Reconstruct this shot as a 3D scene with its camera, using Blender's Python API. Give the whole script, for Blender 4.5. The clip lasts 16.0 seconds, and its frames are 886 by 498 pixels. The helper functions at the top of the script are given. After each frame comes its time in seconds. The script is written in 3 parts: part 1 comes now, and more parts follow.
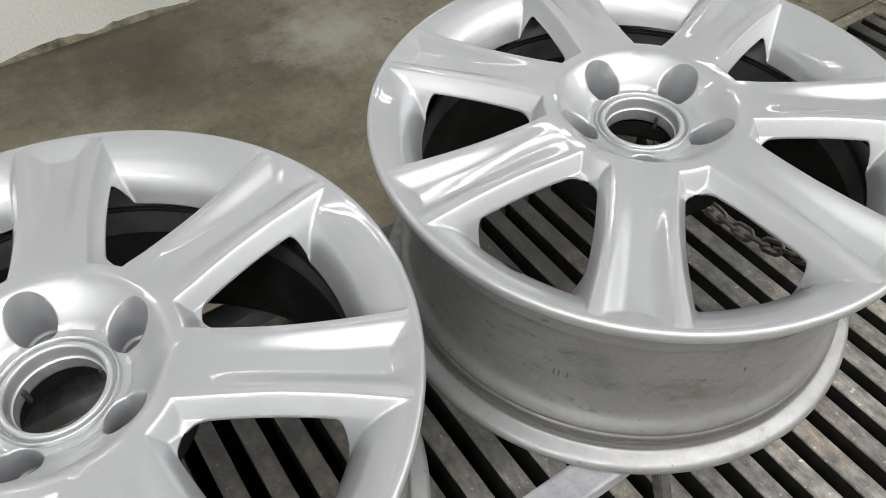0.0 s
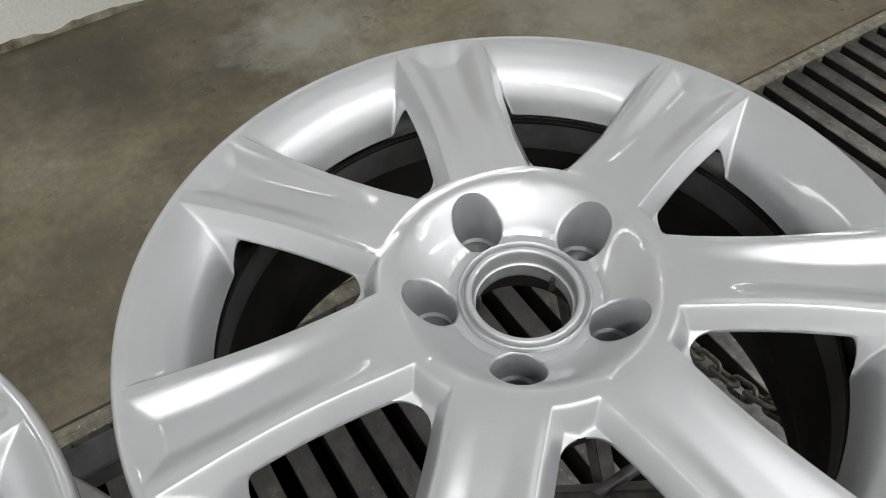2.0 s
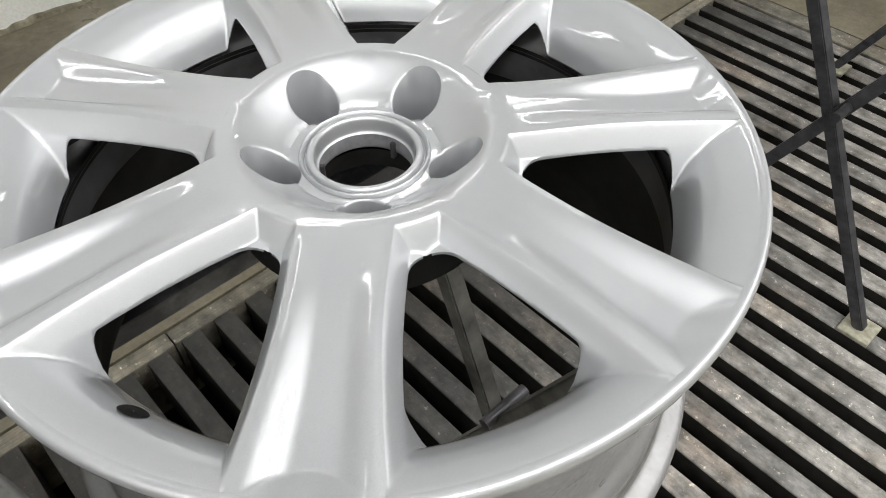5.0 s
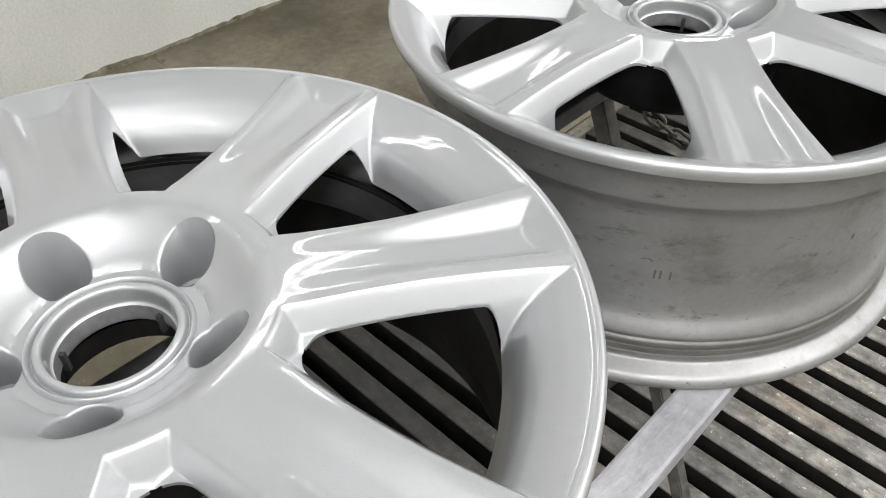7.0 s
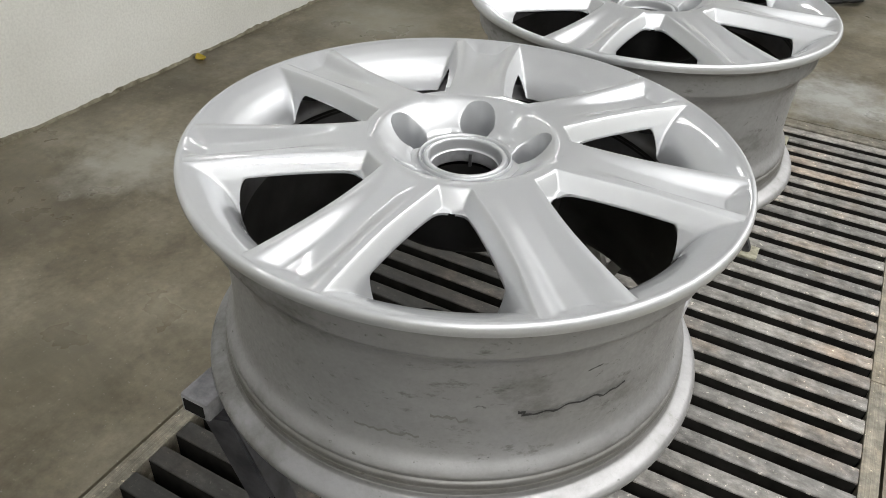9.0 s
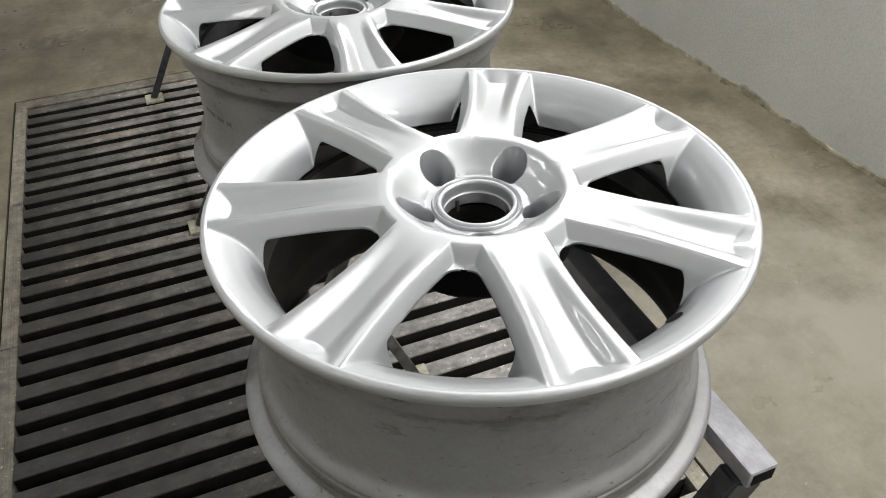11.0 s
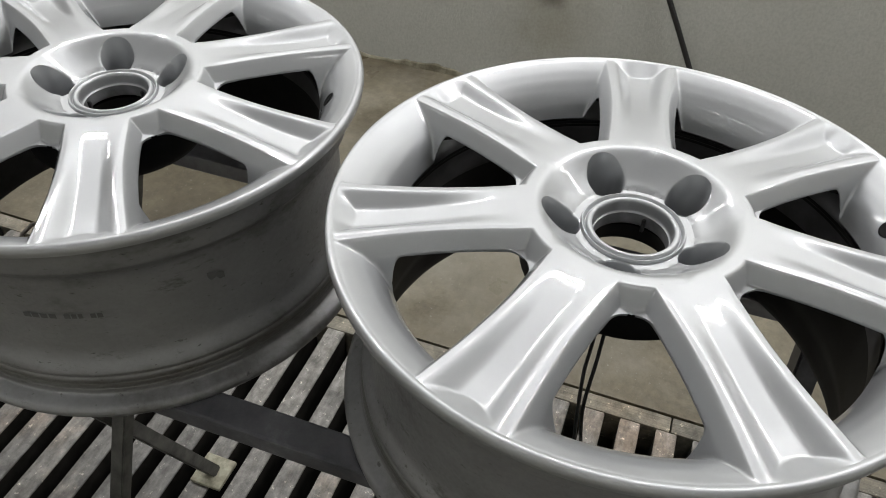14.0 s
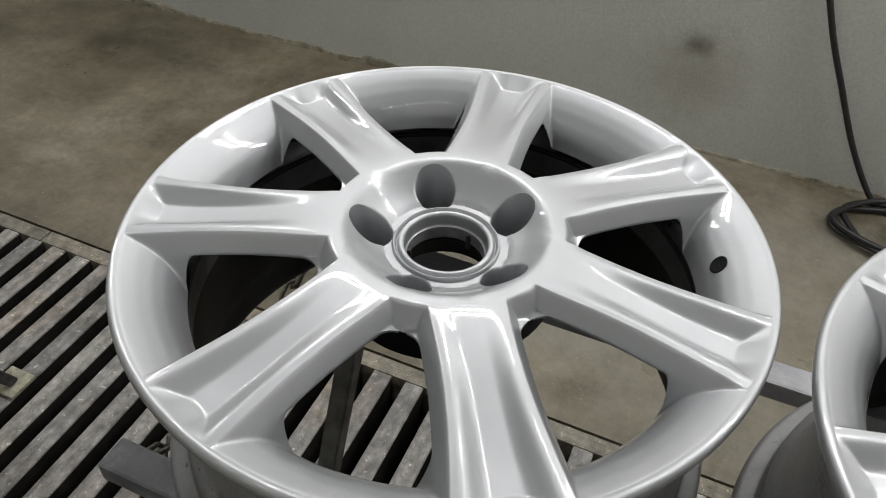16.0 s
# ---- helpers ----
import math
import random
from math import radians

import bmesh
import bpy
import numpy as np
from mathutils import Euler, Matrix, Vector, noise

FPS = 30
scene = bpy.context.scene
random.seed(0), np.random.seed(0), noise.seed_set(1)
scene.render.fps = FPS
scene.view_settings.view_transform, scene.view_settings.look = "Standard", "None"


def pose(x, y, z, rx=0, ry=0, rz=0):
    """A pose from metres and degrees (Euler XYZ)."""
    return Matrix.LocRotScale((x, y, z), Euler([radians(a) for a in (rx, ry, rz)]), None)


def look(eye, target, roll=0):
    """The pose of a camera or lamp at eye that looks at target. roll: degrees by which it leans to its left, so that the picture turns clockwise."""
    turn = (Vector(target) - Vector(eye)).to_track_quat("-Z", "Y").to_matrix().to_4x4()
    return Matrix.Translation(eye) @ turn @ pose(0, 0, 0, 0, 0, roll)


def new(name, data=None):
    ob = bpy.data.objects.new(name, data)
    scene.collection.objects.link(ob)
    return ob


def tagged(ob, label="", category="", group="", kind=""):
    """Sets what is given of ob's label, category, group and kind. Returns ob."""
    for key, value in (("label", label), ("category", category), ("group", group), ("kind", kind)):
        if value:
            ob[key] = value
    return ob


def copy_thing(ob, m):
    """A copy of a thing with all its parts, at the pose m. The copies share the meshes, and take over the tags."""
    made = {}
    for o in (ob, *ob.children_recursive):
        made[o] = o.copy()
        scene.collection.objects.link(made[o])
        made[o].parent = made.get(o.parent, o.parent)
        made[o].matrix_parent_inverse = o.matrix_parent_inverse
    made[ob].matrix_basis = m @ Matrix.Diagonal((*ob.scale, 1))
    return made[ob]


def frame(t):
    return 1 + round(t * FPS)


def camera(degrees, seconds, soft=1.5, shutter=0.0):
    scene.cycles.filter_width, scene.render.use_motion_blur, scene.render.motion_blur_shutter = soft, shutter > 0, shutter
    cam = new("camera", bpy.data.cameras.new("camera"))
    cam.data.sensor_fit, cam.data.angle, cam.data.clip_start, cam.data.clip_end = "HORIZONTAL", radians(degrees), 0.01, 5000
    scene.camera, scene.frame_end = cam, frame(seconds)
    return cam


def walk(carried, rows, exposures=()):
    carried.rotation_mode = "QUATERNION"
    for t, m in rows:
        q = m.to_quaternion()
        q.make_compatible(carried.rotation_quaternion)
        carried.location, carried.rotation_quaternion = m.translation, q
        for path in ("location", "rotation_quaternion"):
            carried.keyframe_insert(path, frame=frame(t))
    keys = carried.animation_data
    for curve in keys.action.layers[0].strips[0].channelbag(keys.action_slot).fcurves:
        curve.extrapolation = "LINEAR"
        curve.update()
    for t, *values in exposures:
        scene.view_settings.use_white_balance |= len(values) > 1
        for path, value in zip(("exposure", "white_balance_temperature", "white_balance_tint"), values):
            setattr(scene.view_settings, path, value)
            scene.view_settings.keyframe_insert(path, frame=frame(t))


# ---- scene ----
cam = camera(60.48, 16.0, soft=0.95)
PATH = [
    (0, (0.3468, 0.0696, 1.4111), (-0.0979, 0.3541, 0.8101), -1.82),
    (0.5, (0.3307, 0.1464, 1.4141), (-0.1049, 0.4290, 0.8055), -1.59),
    (1, (0.3185, 0.2105, 1.4037), (-0.1204, 0.4914, 0.7967), -2.52),
    (1.5, (0.2867, 0.2759, 1.3946), (-0.1493, 0.5477, 0.7814), -3.32),
    (2, (0.2200, 0.3182, 1.3583), (-0.2213, 0.5664, 0.7389), -3.70),
    (2.5, (0.1837, 0.3654, 1.3361), (-0.2559, 0.6200, 0.7181), -6.40),
    (3, (0.1913, 0.4110, 1.3160), (-0.2108, 0.7258, 0.7002), -4.59),
    (3.2, (0.1994, 0.4174, 1.3072), (-0.1933, 0.7501, 0.6947), -4.37),
    (5.3, (0.3114, 0.2439, 1.2951), (-0.0796, 0.6078, 0.6996), -0.27),
    (5.5, (0.3039, 0.2161, 1.3063), (-0.0769, 0.5839, 0.7065), -0.09),
    (6, (0.2852, 0.1293, 1.3094), (-0.0848, 0.5245, 0.7204), 2.73),
    (6.5, (0.2776, 0.0234, 1.3093), (-0.1098, 0.4330, 0.7418), 1.82),
    (7, (0.2856, -0.0602, 1.2729), (-0.1316, 0.3590, 0.7342), -1.51),
    (7.5, (0.3449, -0.1887, 1.3104), (-0.0863, 0.2347, 0.7861), -2.11),
    (8, (0.3584, -0.2936, 1.3152), (-0.0599, 0.1769, 0.8216), 0.22),
    (8.5, (0.3143, -0.4192, 1.3153), (-0.0505, 0.1018, 0.8300), 2.94),
    (9, (0.2433, -0.5074, 1.3177), (-0.0507, 0.0655, 0.8429), 2.64),
    (9.2, (0.2112, -0.5323, 1.3483), (-0.0348, 0.0439, 0.8507), 5.32),
    (11.3, (-0.2767, -0.4641, 1.3942), (0.0008, 0.0793, 0.8768), -2.87),
    (11.5, (-0.3028, -0.4252, 1.3971), (0.0056, 0.0982, 0.8765), -3.18),
    (12, (-0.3465, -0.3429, 1.3838), (0.0324, 0.1341, 0.8652), -5.90),
    (12.5, (-0.3858, -0.2713, 1.3982), (0.0609, 0.1080, 0.8535), -6.19),
    (13, (-0.4363, -0.1803, 1.4010), (0.0576, 0.1196, 0.8477), -4.92),
    (13.5, (-0.4613, -0.1027, 1.3917), (0.0692, 0.1267, 0.8386), -1.41),
    (14, (-0.4615, -0.0010, 1.3816), (0.0916, 0.1821, 0.8334), 2.46),
    (14.5, (-0.4398, 0.0973, 1.3832), (0.1025, 0.3235, 0.8402), 0.59),
    (15, (-0.4030, 0.1942, 1.3822), (0.1426, 0.4196, 0.8423), 0.86),
    (15.5, (-0.3968, 0.2839, 1.3628), (0.1645, 0.5011, 0.8358), 2.13),
    (16, (-0.3706, 0.3380, 1.3695), (0.1768, 0.5511, 0.8264), 3.32),
]
walk(cam, [(t, look(eye, target, roll)) for t, eye, target, roll in PATH],
     exposures=[(0.0, 0.50), (1.0, 0.40), (1.5, 0.30), (2.5, 0.24), (3.0, 0.36), (5.2, 0.58), (6.0, 0.58), (6.5, 0.93), (7.0, 0.62), (7.5, 0.56), (8.3, 0.42), (9.2, 0.55), (11.3, 0.38), (12.0, 0.05), (12.5, -0.12), (13.0, -0.30), (13.5, -0.38), (14.0, -0.16), (14.5, 0.05), (15.0, 0.08), (15.5, -0.38), (16.0, -0.33)])

# ---- light ----
world = bpy.data.worlds.new("world")
scene.world = world
world.use_nodes = True
world.node_tree.nodes["Background"].inputs[0].default_value = (0.8, 0.85, 0.9, 1)
world.node_tree.nodes["Background"].inputs[1].default_value = 0.05
scene.view_settings.exposure = 0.0

FLOOR_TO_RIM = 1.0169          # height of the wheel faces over the floor
ROOM_W, ROOM_E, ROOM_S, ROOM_N, ROOM_H = -2.154, 1.784, -3.0, 5.6, 2.9


def strip_lamp(x, y, power, length=1.5):
    lamp = bpy.data.lights.new("strip_light", "AREA")
    lamp.shape, lamp.size, lamp.size_y = "RECTANGLE", 0.024, length
    lamp.energy, lamp.color = power, (1.0, 0.98, 0.968)
    ob = new("strip_light", lamp)
    ob.location = (x, y, ROOM_H - 0.09)
    return ob


LAMPS = [(1.22, -2.2, 28), (1.22, -0.4, 31), (1.22, 1.4, 31), (1.22, 3.4, 25), (-1.5, -0.9, 4.0), (-1.5, 1.3, 4.0), (-1.5, 3.5, 4.0)]
for lx, ly, power in LAMPS:
    for dx in (-0.045, 0.045):
        strip_lamp(lx + dx, ly, power / 2)


# ---- materials ----
def material(name, color=(0.5, 0.5, 0.5), rough=0.5, metal=0.0, coat=0.0):
    m = bpy.data.materials.new(name)
    m.use_nodes = True
    b = m.node_tree.nodes["Principled BSDF"]
    b.inputs["Base Color"].default_value = (*color, 1)
    b.inputs["Roughness"].default_value = rough
    b.inputs["Metallic"].default_value = metal
    b.inputs["Coat Weight"].default_value = coat
    b.inputs["Coat Roughness"].default_value = 0.03
    return m, m.node_tree.nodes, m.node_tree.links, b


def noise_ramp(n, l, scale, stops, detail=6.0, rough=0.6, coords="Object", stretch=(1, 1, 1)):
    """A colour ramp over a noise; stops are (position, colour)."""
    tc, mp = n.new("ShaderNodeTexCoord"), n.new("ShaderNodeMapping")
    mp.inputs["Scale"].default_value = stretch
    tex, ramp = n.new("ShaderNodeTexNoise"), n.new("ShaderNodeValToRGB")
    tex.inputs["Scale"].default_value = scale
    tex.inputs["Detail"].default_value = detail
    tex.inputs["Roughness"].default_value = rough
    l.new(tc.outputs[coords], mp.inputs[0])
    l.new(mp.outputs[0], tex.inputs["Vector"])
    l.new(tex.outputs["Fac"], ramp.inputs[0])
    els = ramp.color_ramp.elements
    els[0].position, els[0].color = stops[0][0], (*stops[0][1], 1)
    els[1].position, els[1].color = stops[-1][0], (*stops[-1][1], 1)
    for p, c in stops[1:-1]:
        e = els.new(p)
        e.color = (*c, 1)
    return tex, ramp


def mix(n, l, kind, fac, a, b):
    m = n.new("ShaderNodeMix")
    m.data_type, m.blend_type = "RGBA", kind
    if isinstance(fac, float):
        m.inputs[0].default_value = fac
    else:
        l.new(fac, m.inputs[0])
    l.new(a, m.inputs[6])
    l.new(b, m.inputs[7])
    return m.outputs[2]


def bump(n, l, b, height, strength, distance):
    bp = n.new("ShaderNodeBump")
    bp.inputs["Strength"].default_value = strength
    bp.inputs["Distance"].default_value = distance
    l.new(height, bp.inputs["Height"])
    l.new(bp.outputs[0], b.inputs["Normal"])


def grey(v):
    return (v, v, v)


# fresh silver paint under clear lacquer
M_SILVER, n, l, b = material("silver_lacquer", (0.46, 0.47, 0.485), 0.5, 0.72, 1.0)
tex, ramp = noise_ramp(n, l, 2600, [(0.3, (0.40, 0.412, 0.427)), (0.7, (0.53, 0.544, 0.56))], 2)
l.new(ramp.outputs[0], b.inputs["Base Color"])
tex2, ramp2 = noise_ramp(n, l, 60, [(0.3, grey(0.48)), (0.7, grey(0.54))], 3)
l.new(ramp2.outputs[0], b.inputs["Roughness"])
tex3, ramp3 = noise_ramp(n, l, 170, [(0.3, grey(0)), (0.7, grey(1))], 2)
peel = n.new("ShaderNodeBump")
peel.inputs["Strength"].default_value, peel.inputs["Distance"].default_value = 0.02, 0.0006
l.new(tex3.outputs["Fac"], peel.inputs["Height"])
l.new(peel.outputs[0], b.inputs["Coat Normal"])

# overspray, brake dirt and a painted lip shadow on the outside of the barrel
M_BARREL, n, l, b = material("dull_barrel", (0.42, 0.42, 0.42), 0.5, 0.6)
tex, ramp = noise_ramp(n, l, 7, [(0.30, (0.13, 0.127, 0.122)), (0.44, (0.262, 0.262, 0.266)), (0.75, (0.345, 0.347, 0.355))], 9, 0.68, stretch=(1, 1, 1.6))
tex2, ramp2 = noise_ramp(n, l, 130, [(0.29, (0.22, 0.21, 0.19)), (0.36, grey(1.0))], 5, 0.65, stretch=(0.8, 0.8, 1.6))
tex4, ramp4 = noise_ramp(n, l, 26, [(0.33, (0.45, 0.44, 0.41)), (0.42, grey(1.0)), (0.70, grey(1.0)), (0.78, grey(1.3))], 10, 0.78, stretch=(0.7, 0.7, 1.8))
col = mix(n, l, "MULTIPLY", 0.7, ramp.outputs[0], ramp2.outputs[0])
col = mix(n, l, "MULTIPLY", 0.85, col, ramp4.outputs[0])
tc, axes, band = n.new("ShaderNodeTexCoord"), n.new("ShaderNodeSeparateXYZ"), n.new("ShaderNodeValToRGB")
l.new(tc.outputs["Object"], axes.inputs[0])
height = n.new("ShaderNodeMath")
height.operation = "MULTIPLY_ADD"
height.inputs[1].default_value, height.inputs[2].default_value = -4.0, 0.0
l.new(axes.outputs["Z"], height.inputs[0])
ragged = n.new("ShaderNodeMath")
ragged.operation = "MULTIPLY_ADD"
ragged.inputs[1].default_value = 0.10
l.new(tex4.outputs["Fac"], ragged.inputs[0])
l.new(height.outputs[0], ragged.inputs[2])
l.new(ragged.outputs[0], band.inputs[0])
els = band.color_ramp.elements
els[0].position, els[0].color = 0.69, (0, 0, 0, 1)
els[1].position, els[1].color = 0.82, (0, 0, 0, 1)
# 0.755 is grime in the foot groove, 0.095 the lip's painted shadow
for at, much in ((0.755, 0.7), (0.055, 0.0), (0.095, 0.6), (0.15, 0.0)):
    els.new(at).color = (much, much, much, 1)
grime_shadow = n.new("ShaderNodeRGB")
grime_shadow.outputs[0].default_value = (0.085, 0.078, 0.060, 1)
l.new(mix(n, l, "MIX", band.outputs[0], col, grime_shadow.outputs[0]), b.inputs["Base Color"])
tex3, ramp3 = noise_ramp(n, l, 240, [(0.3, grey(0.4)), (0.7, grey(0.62))], 5)
l.new(ramp3.outputs[0], b.inputs["Roughness"])
bump(n, l, b, tex3.outputs["Fac"], 0.15, 0.0006)

# bare, masked inside of the barrel, its shade painted in near black
M_INNER, n, l, b = material("shaded_inside", (0.035, 0.034, 0.033), 0.6)
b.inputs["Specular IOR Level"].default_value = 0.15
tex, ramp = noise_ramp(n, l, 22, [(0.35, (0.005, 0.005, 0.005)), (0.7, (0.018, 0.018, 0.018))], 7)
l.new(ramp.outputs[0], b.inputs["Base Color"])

M_EDGE, n, l, b = material("thin_overspray", (0.13, 0.13, 0.135), 0.6)
tex, ramp = noise_ramp(n, l, 30, [(0.3, (0.022, 0.022, 0.024)), (0.7, (0.065, 0.065, 0.069))], 6)
l.new(ramp.outputs[0], b.inputs["Base Color"])

# grey of bolt seats and bore, darkened to paint the recess shade
M_SEAT, n, l, b = material("shaded_recess_paint", (0.20, 0.205, 0.215), 0.5, 0.3)
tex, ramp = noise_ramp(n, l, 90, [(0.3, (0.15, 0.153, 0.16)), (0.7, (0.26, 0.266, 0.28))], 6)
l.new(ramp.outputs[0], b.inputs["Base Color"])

M_BLACK, n, l, b = material("black_mark", (0.02, 0.02, 0.02), 0.7)
M_CLIP, n, l, b = material("dark_clip", (0.03, 0.03, 0.032), 0.5)
M_FADED, n, l, b = material("faded_print", (0.11, 0.11, 0.11), 0.6)
M_SCUFF, n, l, b = material("faint_scuff", (0.19, 0.187, 0.18), 0.6, 0.3)

# worn concrete, damp and stained
M_CONCRETE, n, l, b = material("stained_concrete", (0.16, 0.15, 0.12), 0.6)
tex, ramp = noise_ramp(n, l, 1.5, [(0.30, (0.058, 0.048, 0.029)), (0.45, (0.122, 0.105, 0.070)), (0.60, (0.195, 0.174, 0.125)), (0.78, (0.31, 0.285, 0.225))], 9, 0.66)
tex2, ramp2 = noise_ramp(n, l, 38, [(0.32, grey(0.62)), (0.6, grey(1.0)), (0.78, grey(1.25))], 9, 0.72)
tex5, ramp5 = noise_ramp(n, l, 5.5, [(0.30, (0.50, 0.47, 0.42)), (0.5, grey(1.0)), (0.72, (1.35, 1.33, 1.3))], 10, 0.75, stretch=(1.0, 0.55, 1))
tex3, ramp3 = noise_ramp(n, l, 95, [(0.66, grey(0.0)), (0.72, grey(1.0))], 3)
col = mix(n, l, "MULTIPLY", 0.75, ramp.outputs[0], ramp2.outputs[0])
col = mix(n, l, "MULTIPLY", 0.85, col, ramp5.outputs[0])
# stains, and at (1.2, 0.35) a wide pale patch painted as brighter light
for cx, cy, size, tint in ((0.34, 2.86, 0.34, (0.36, 0.37, 0.36)), (1.2, 0.35, 0.75, (0.27, 0.255, 0.21)), (0.87, 0.87, 0.07, (0.42, 0.41, 0.36)), (-1.25, 1.75, 0.45, (0.27, 0.26, 0.21)), (-1.75, 2.6, 0.4, (0.25, 0.24, 0.19)), (-1.95, 0.35, 0.42, (0.060, 0.050, 0.032)), (-1.72, 0.95, 0.26, (0.30, 0.29, 0.25)), (-2.02, 1.5, 0.22, (0.065, 0.056, 0.036)), (-1.15, 0.2, 0.25, (0.085, 0.075, 0.05))):
    geo = n.new("ShaderNodeNewGeometry")
    far = n.new("ShaderNodeVectorMath")
    far.operation = "DISTANCE"
    far.inputs[1].default_value = (cx, cy, 0)
    l.new(geo.outputs["Position"], far.inputs[0])
    wob = n.new("ShaderNodeTexNoise")
    wob.inputs["Scale"].default_value, wob.inputs["Detail"].default_value, wob.inputs["Roughness"].default_value = 2.4 / size, 9, 0.75
    l.new(geo.outputs["Position"], wob.inputs["Vector"])
    reach = n.new("ShaderNodeMath")
    reach.operation = "MULTIPLY_ADD"
    reach.inputs[1].default_value = size * 2.4
    l.new(wob.outputs["Fac"], reach.inputs[0])
    l.new(far.outputs["Value"], reach.inputs[2])
    spot = n.new("ShaderNodeMapRange")
    spot.inputs["From Min"].default_value, spot.inputs["From Max"].default_value = size * 1.3, size * 2.2
    spot.inputs["To Min"].default_value, spot.inputs["To Max"].default_value = 0.85, 0.0
    l.new(reach.outputs[0], spot.inputs["Value"])
    stain_light = n.new("ShaderNodeRGB")
    stain_light.outputs[0].default_value = (*tint, 1)
    col = mix(n, l, "MIX", spot.outputs[0], col, stain_light.outputs[0])
pale = n.new("ShaderNodeRGB")
pale.outputs[0].default_value = (0.36, 0.35, 0.32, 1)
half = n.new("ShaderNodeMath")
half.operation = "MULTIPLY"
half.inputs[1].default_value = 0.5
l.new(ramp3.outputs[0], half.inputs[0])
l.new(mix(n, l, "MIX", half.outputs[0], col, pale.outputs[0]), b.inputs["Base Color"])
tex4, ramp4 = noise_ramp(n, l, 2.3, [(0.35, grey(0.22)), (0.6, grey(0.6))], 5)
l.new(ramp4.outputs[0], b.inputs["Roughness"])
bump(n, l, b, tex2.outputs["Fac"], 0.25, 0.004)

# concrete slats of the extraction grating, worn dark with pale scuffs
def cast_concrete(name, low, mid, high, rough, rusty, dust_light_range):
    m, n, l, b = material(name, mid, rough)
    tex, ramp = noise_ramp(n, l, 6, [(0.3, low), (0.5, mid), (0.75, high)], 9, 0.7, "Generated", (3, 0.3, 0.3))
    info, vary = n.new("ShaderNodeObjectInfo"), n.new("ShaderNodeValToRGB")
    vary.color_ramp.elements[0].color, vary.color_ramp.elements[1].color = (0.72, 0.72, 0.72, 1), (1.18, 1.16, 1.13, 1)
    l.new(info.outputs["Random"], vary.inputs[0])
    geo = n.new("ShaderNodeNewGeometry")
    tints = []
    for scale, p0, c0, p1, c1 in ((26, 0.32, grey(0.42), 0.70, grey(1.8)), (70, 0.60, grey(1.0), 0.67, (3.6, 3.5, 3.3)), (2.6, 0.50, grey(1.0), 0.68, rusty)):
        t, q = n.new("ShaderNodeTexNoise"), n.new("ShaderNodeValToRGB")
        t.inputs["Scale"].default_value, t.inputs["Detail"].default_value, t.inputs["Roughness"].default_value = scale, 8, 0.7
        l.new(geo.outputs["Position"], t.inputs["Vector"])
        q.color_ramp.elements[0].position, q.color_ramp.elements[0].color = p0, (*c0, 1)
        q.color_ramp.elements[1].position, q.color_ramp.elements[1].color = p1, (*c1, 1)
        l.new(t.outputs["Fac"], q.inputs[0])
        tints.append((t, q.outputs[0]))
    col = mix(n, l, "MULTIPLY", 1.0, ramp.outputs[0], vary.outputs[0])
    for t, q in tints:
        col = mix(n, l, "MULTIPLY", 0.9, col, q)
    # paint dust plus painted light, paler towards the eastern walkway and far end
    axes, dust_light = n.new("ShaderNodeSeparateXYZ"), n.new("ShaderNodeMath")
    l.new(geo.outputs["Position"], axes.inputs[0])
    dust_light.operation = "MULTIPLY_ADD"
    dust_light.inputs[1].default_value = 0.9
    l.new(tints[2][0].outputs["Fac"], dust_light.inputs[0])
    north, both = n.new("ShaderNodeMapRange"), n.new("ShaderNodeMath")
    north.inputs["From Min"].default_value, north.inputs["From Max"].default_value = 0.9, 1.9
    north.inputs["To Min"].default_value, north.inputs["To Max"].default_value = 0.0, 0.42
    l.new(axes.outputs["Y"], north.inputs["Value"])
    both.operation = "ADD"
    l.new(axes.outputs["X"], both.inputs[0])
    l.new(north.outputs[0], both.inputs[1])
    l.new(both.outputs[0], dust_light.inputs[2])
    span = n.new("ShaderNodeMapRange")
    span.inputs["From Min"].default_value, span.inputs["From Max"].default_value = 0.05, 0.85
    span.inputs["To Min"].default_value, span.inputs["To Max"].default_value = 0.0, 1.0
    l.new(dust_light.outputs[0], span.inputs["Value"])
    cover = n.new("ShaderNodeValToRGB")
    cover.color_ramp.elements[0].color, cover.color_ramp.elements[1].color = (*grey(dust_light_range[0]), 1), (*grey(dust_light_range[1]), 1)
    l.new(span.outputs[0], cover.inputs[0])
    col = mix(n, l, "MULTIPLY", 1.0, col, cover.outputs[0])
    l.new(col, b.inputs["Base Color"])
    bump(n, l, b, tints[0][0].outputs["Fac"], 0.3, 0.003)
    return m


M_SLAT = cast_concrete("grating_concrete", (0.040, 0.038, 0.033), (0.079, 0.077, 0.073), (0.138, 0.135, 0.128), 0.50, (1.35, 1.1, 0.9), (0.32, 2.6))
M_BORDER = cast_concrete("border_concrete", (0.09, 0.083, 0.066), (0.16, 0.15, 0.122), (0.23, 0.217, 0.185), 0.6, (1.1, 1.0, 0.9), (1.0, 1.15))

# sooty slot sides, with the shade between the slats painted in
M_SOOT_SHADE, n, l, b = material("sooty_shaded_slot_side", (0.03, 0.028, 0.024), 0.85)
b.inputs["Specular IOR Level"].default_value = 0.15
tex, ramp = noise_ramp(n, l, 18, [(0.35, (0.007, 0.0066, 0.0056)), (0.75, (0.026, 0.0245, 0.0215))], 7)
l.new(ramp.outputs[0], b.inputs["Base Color"])

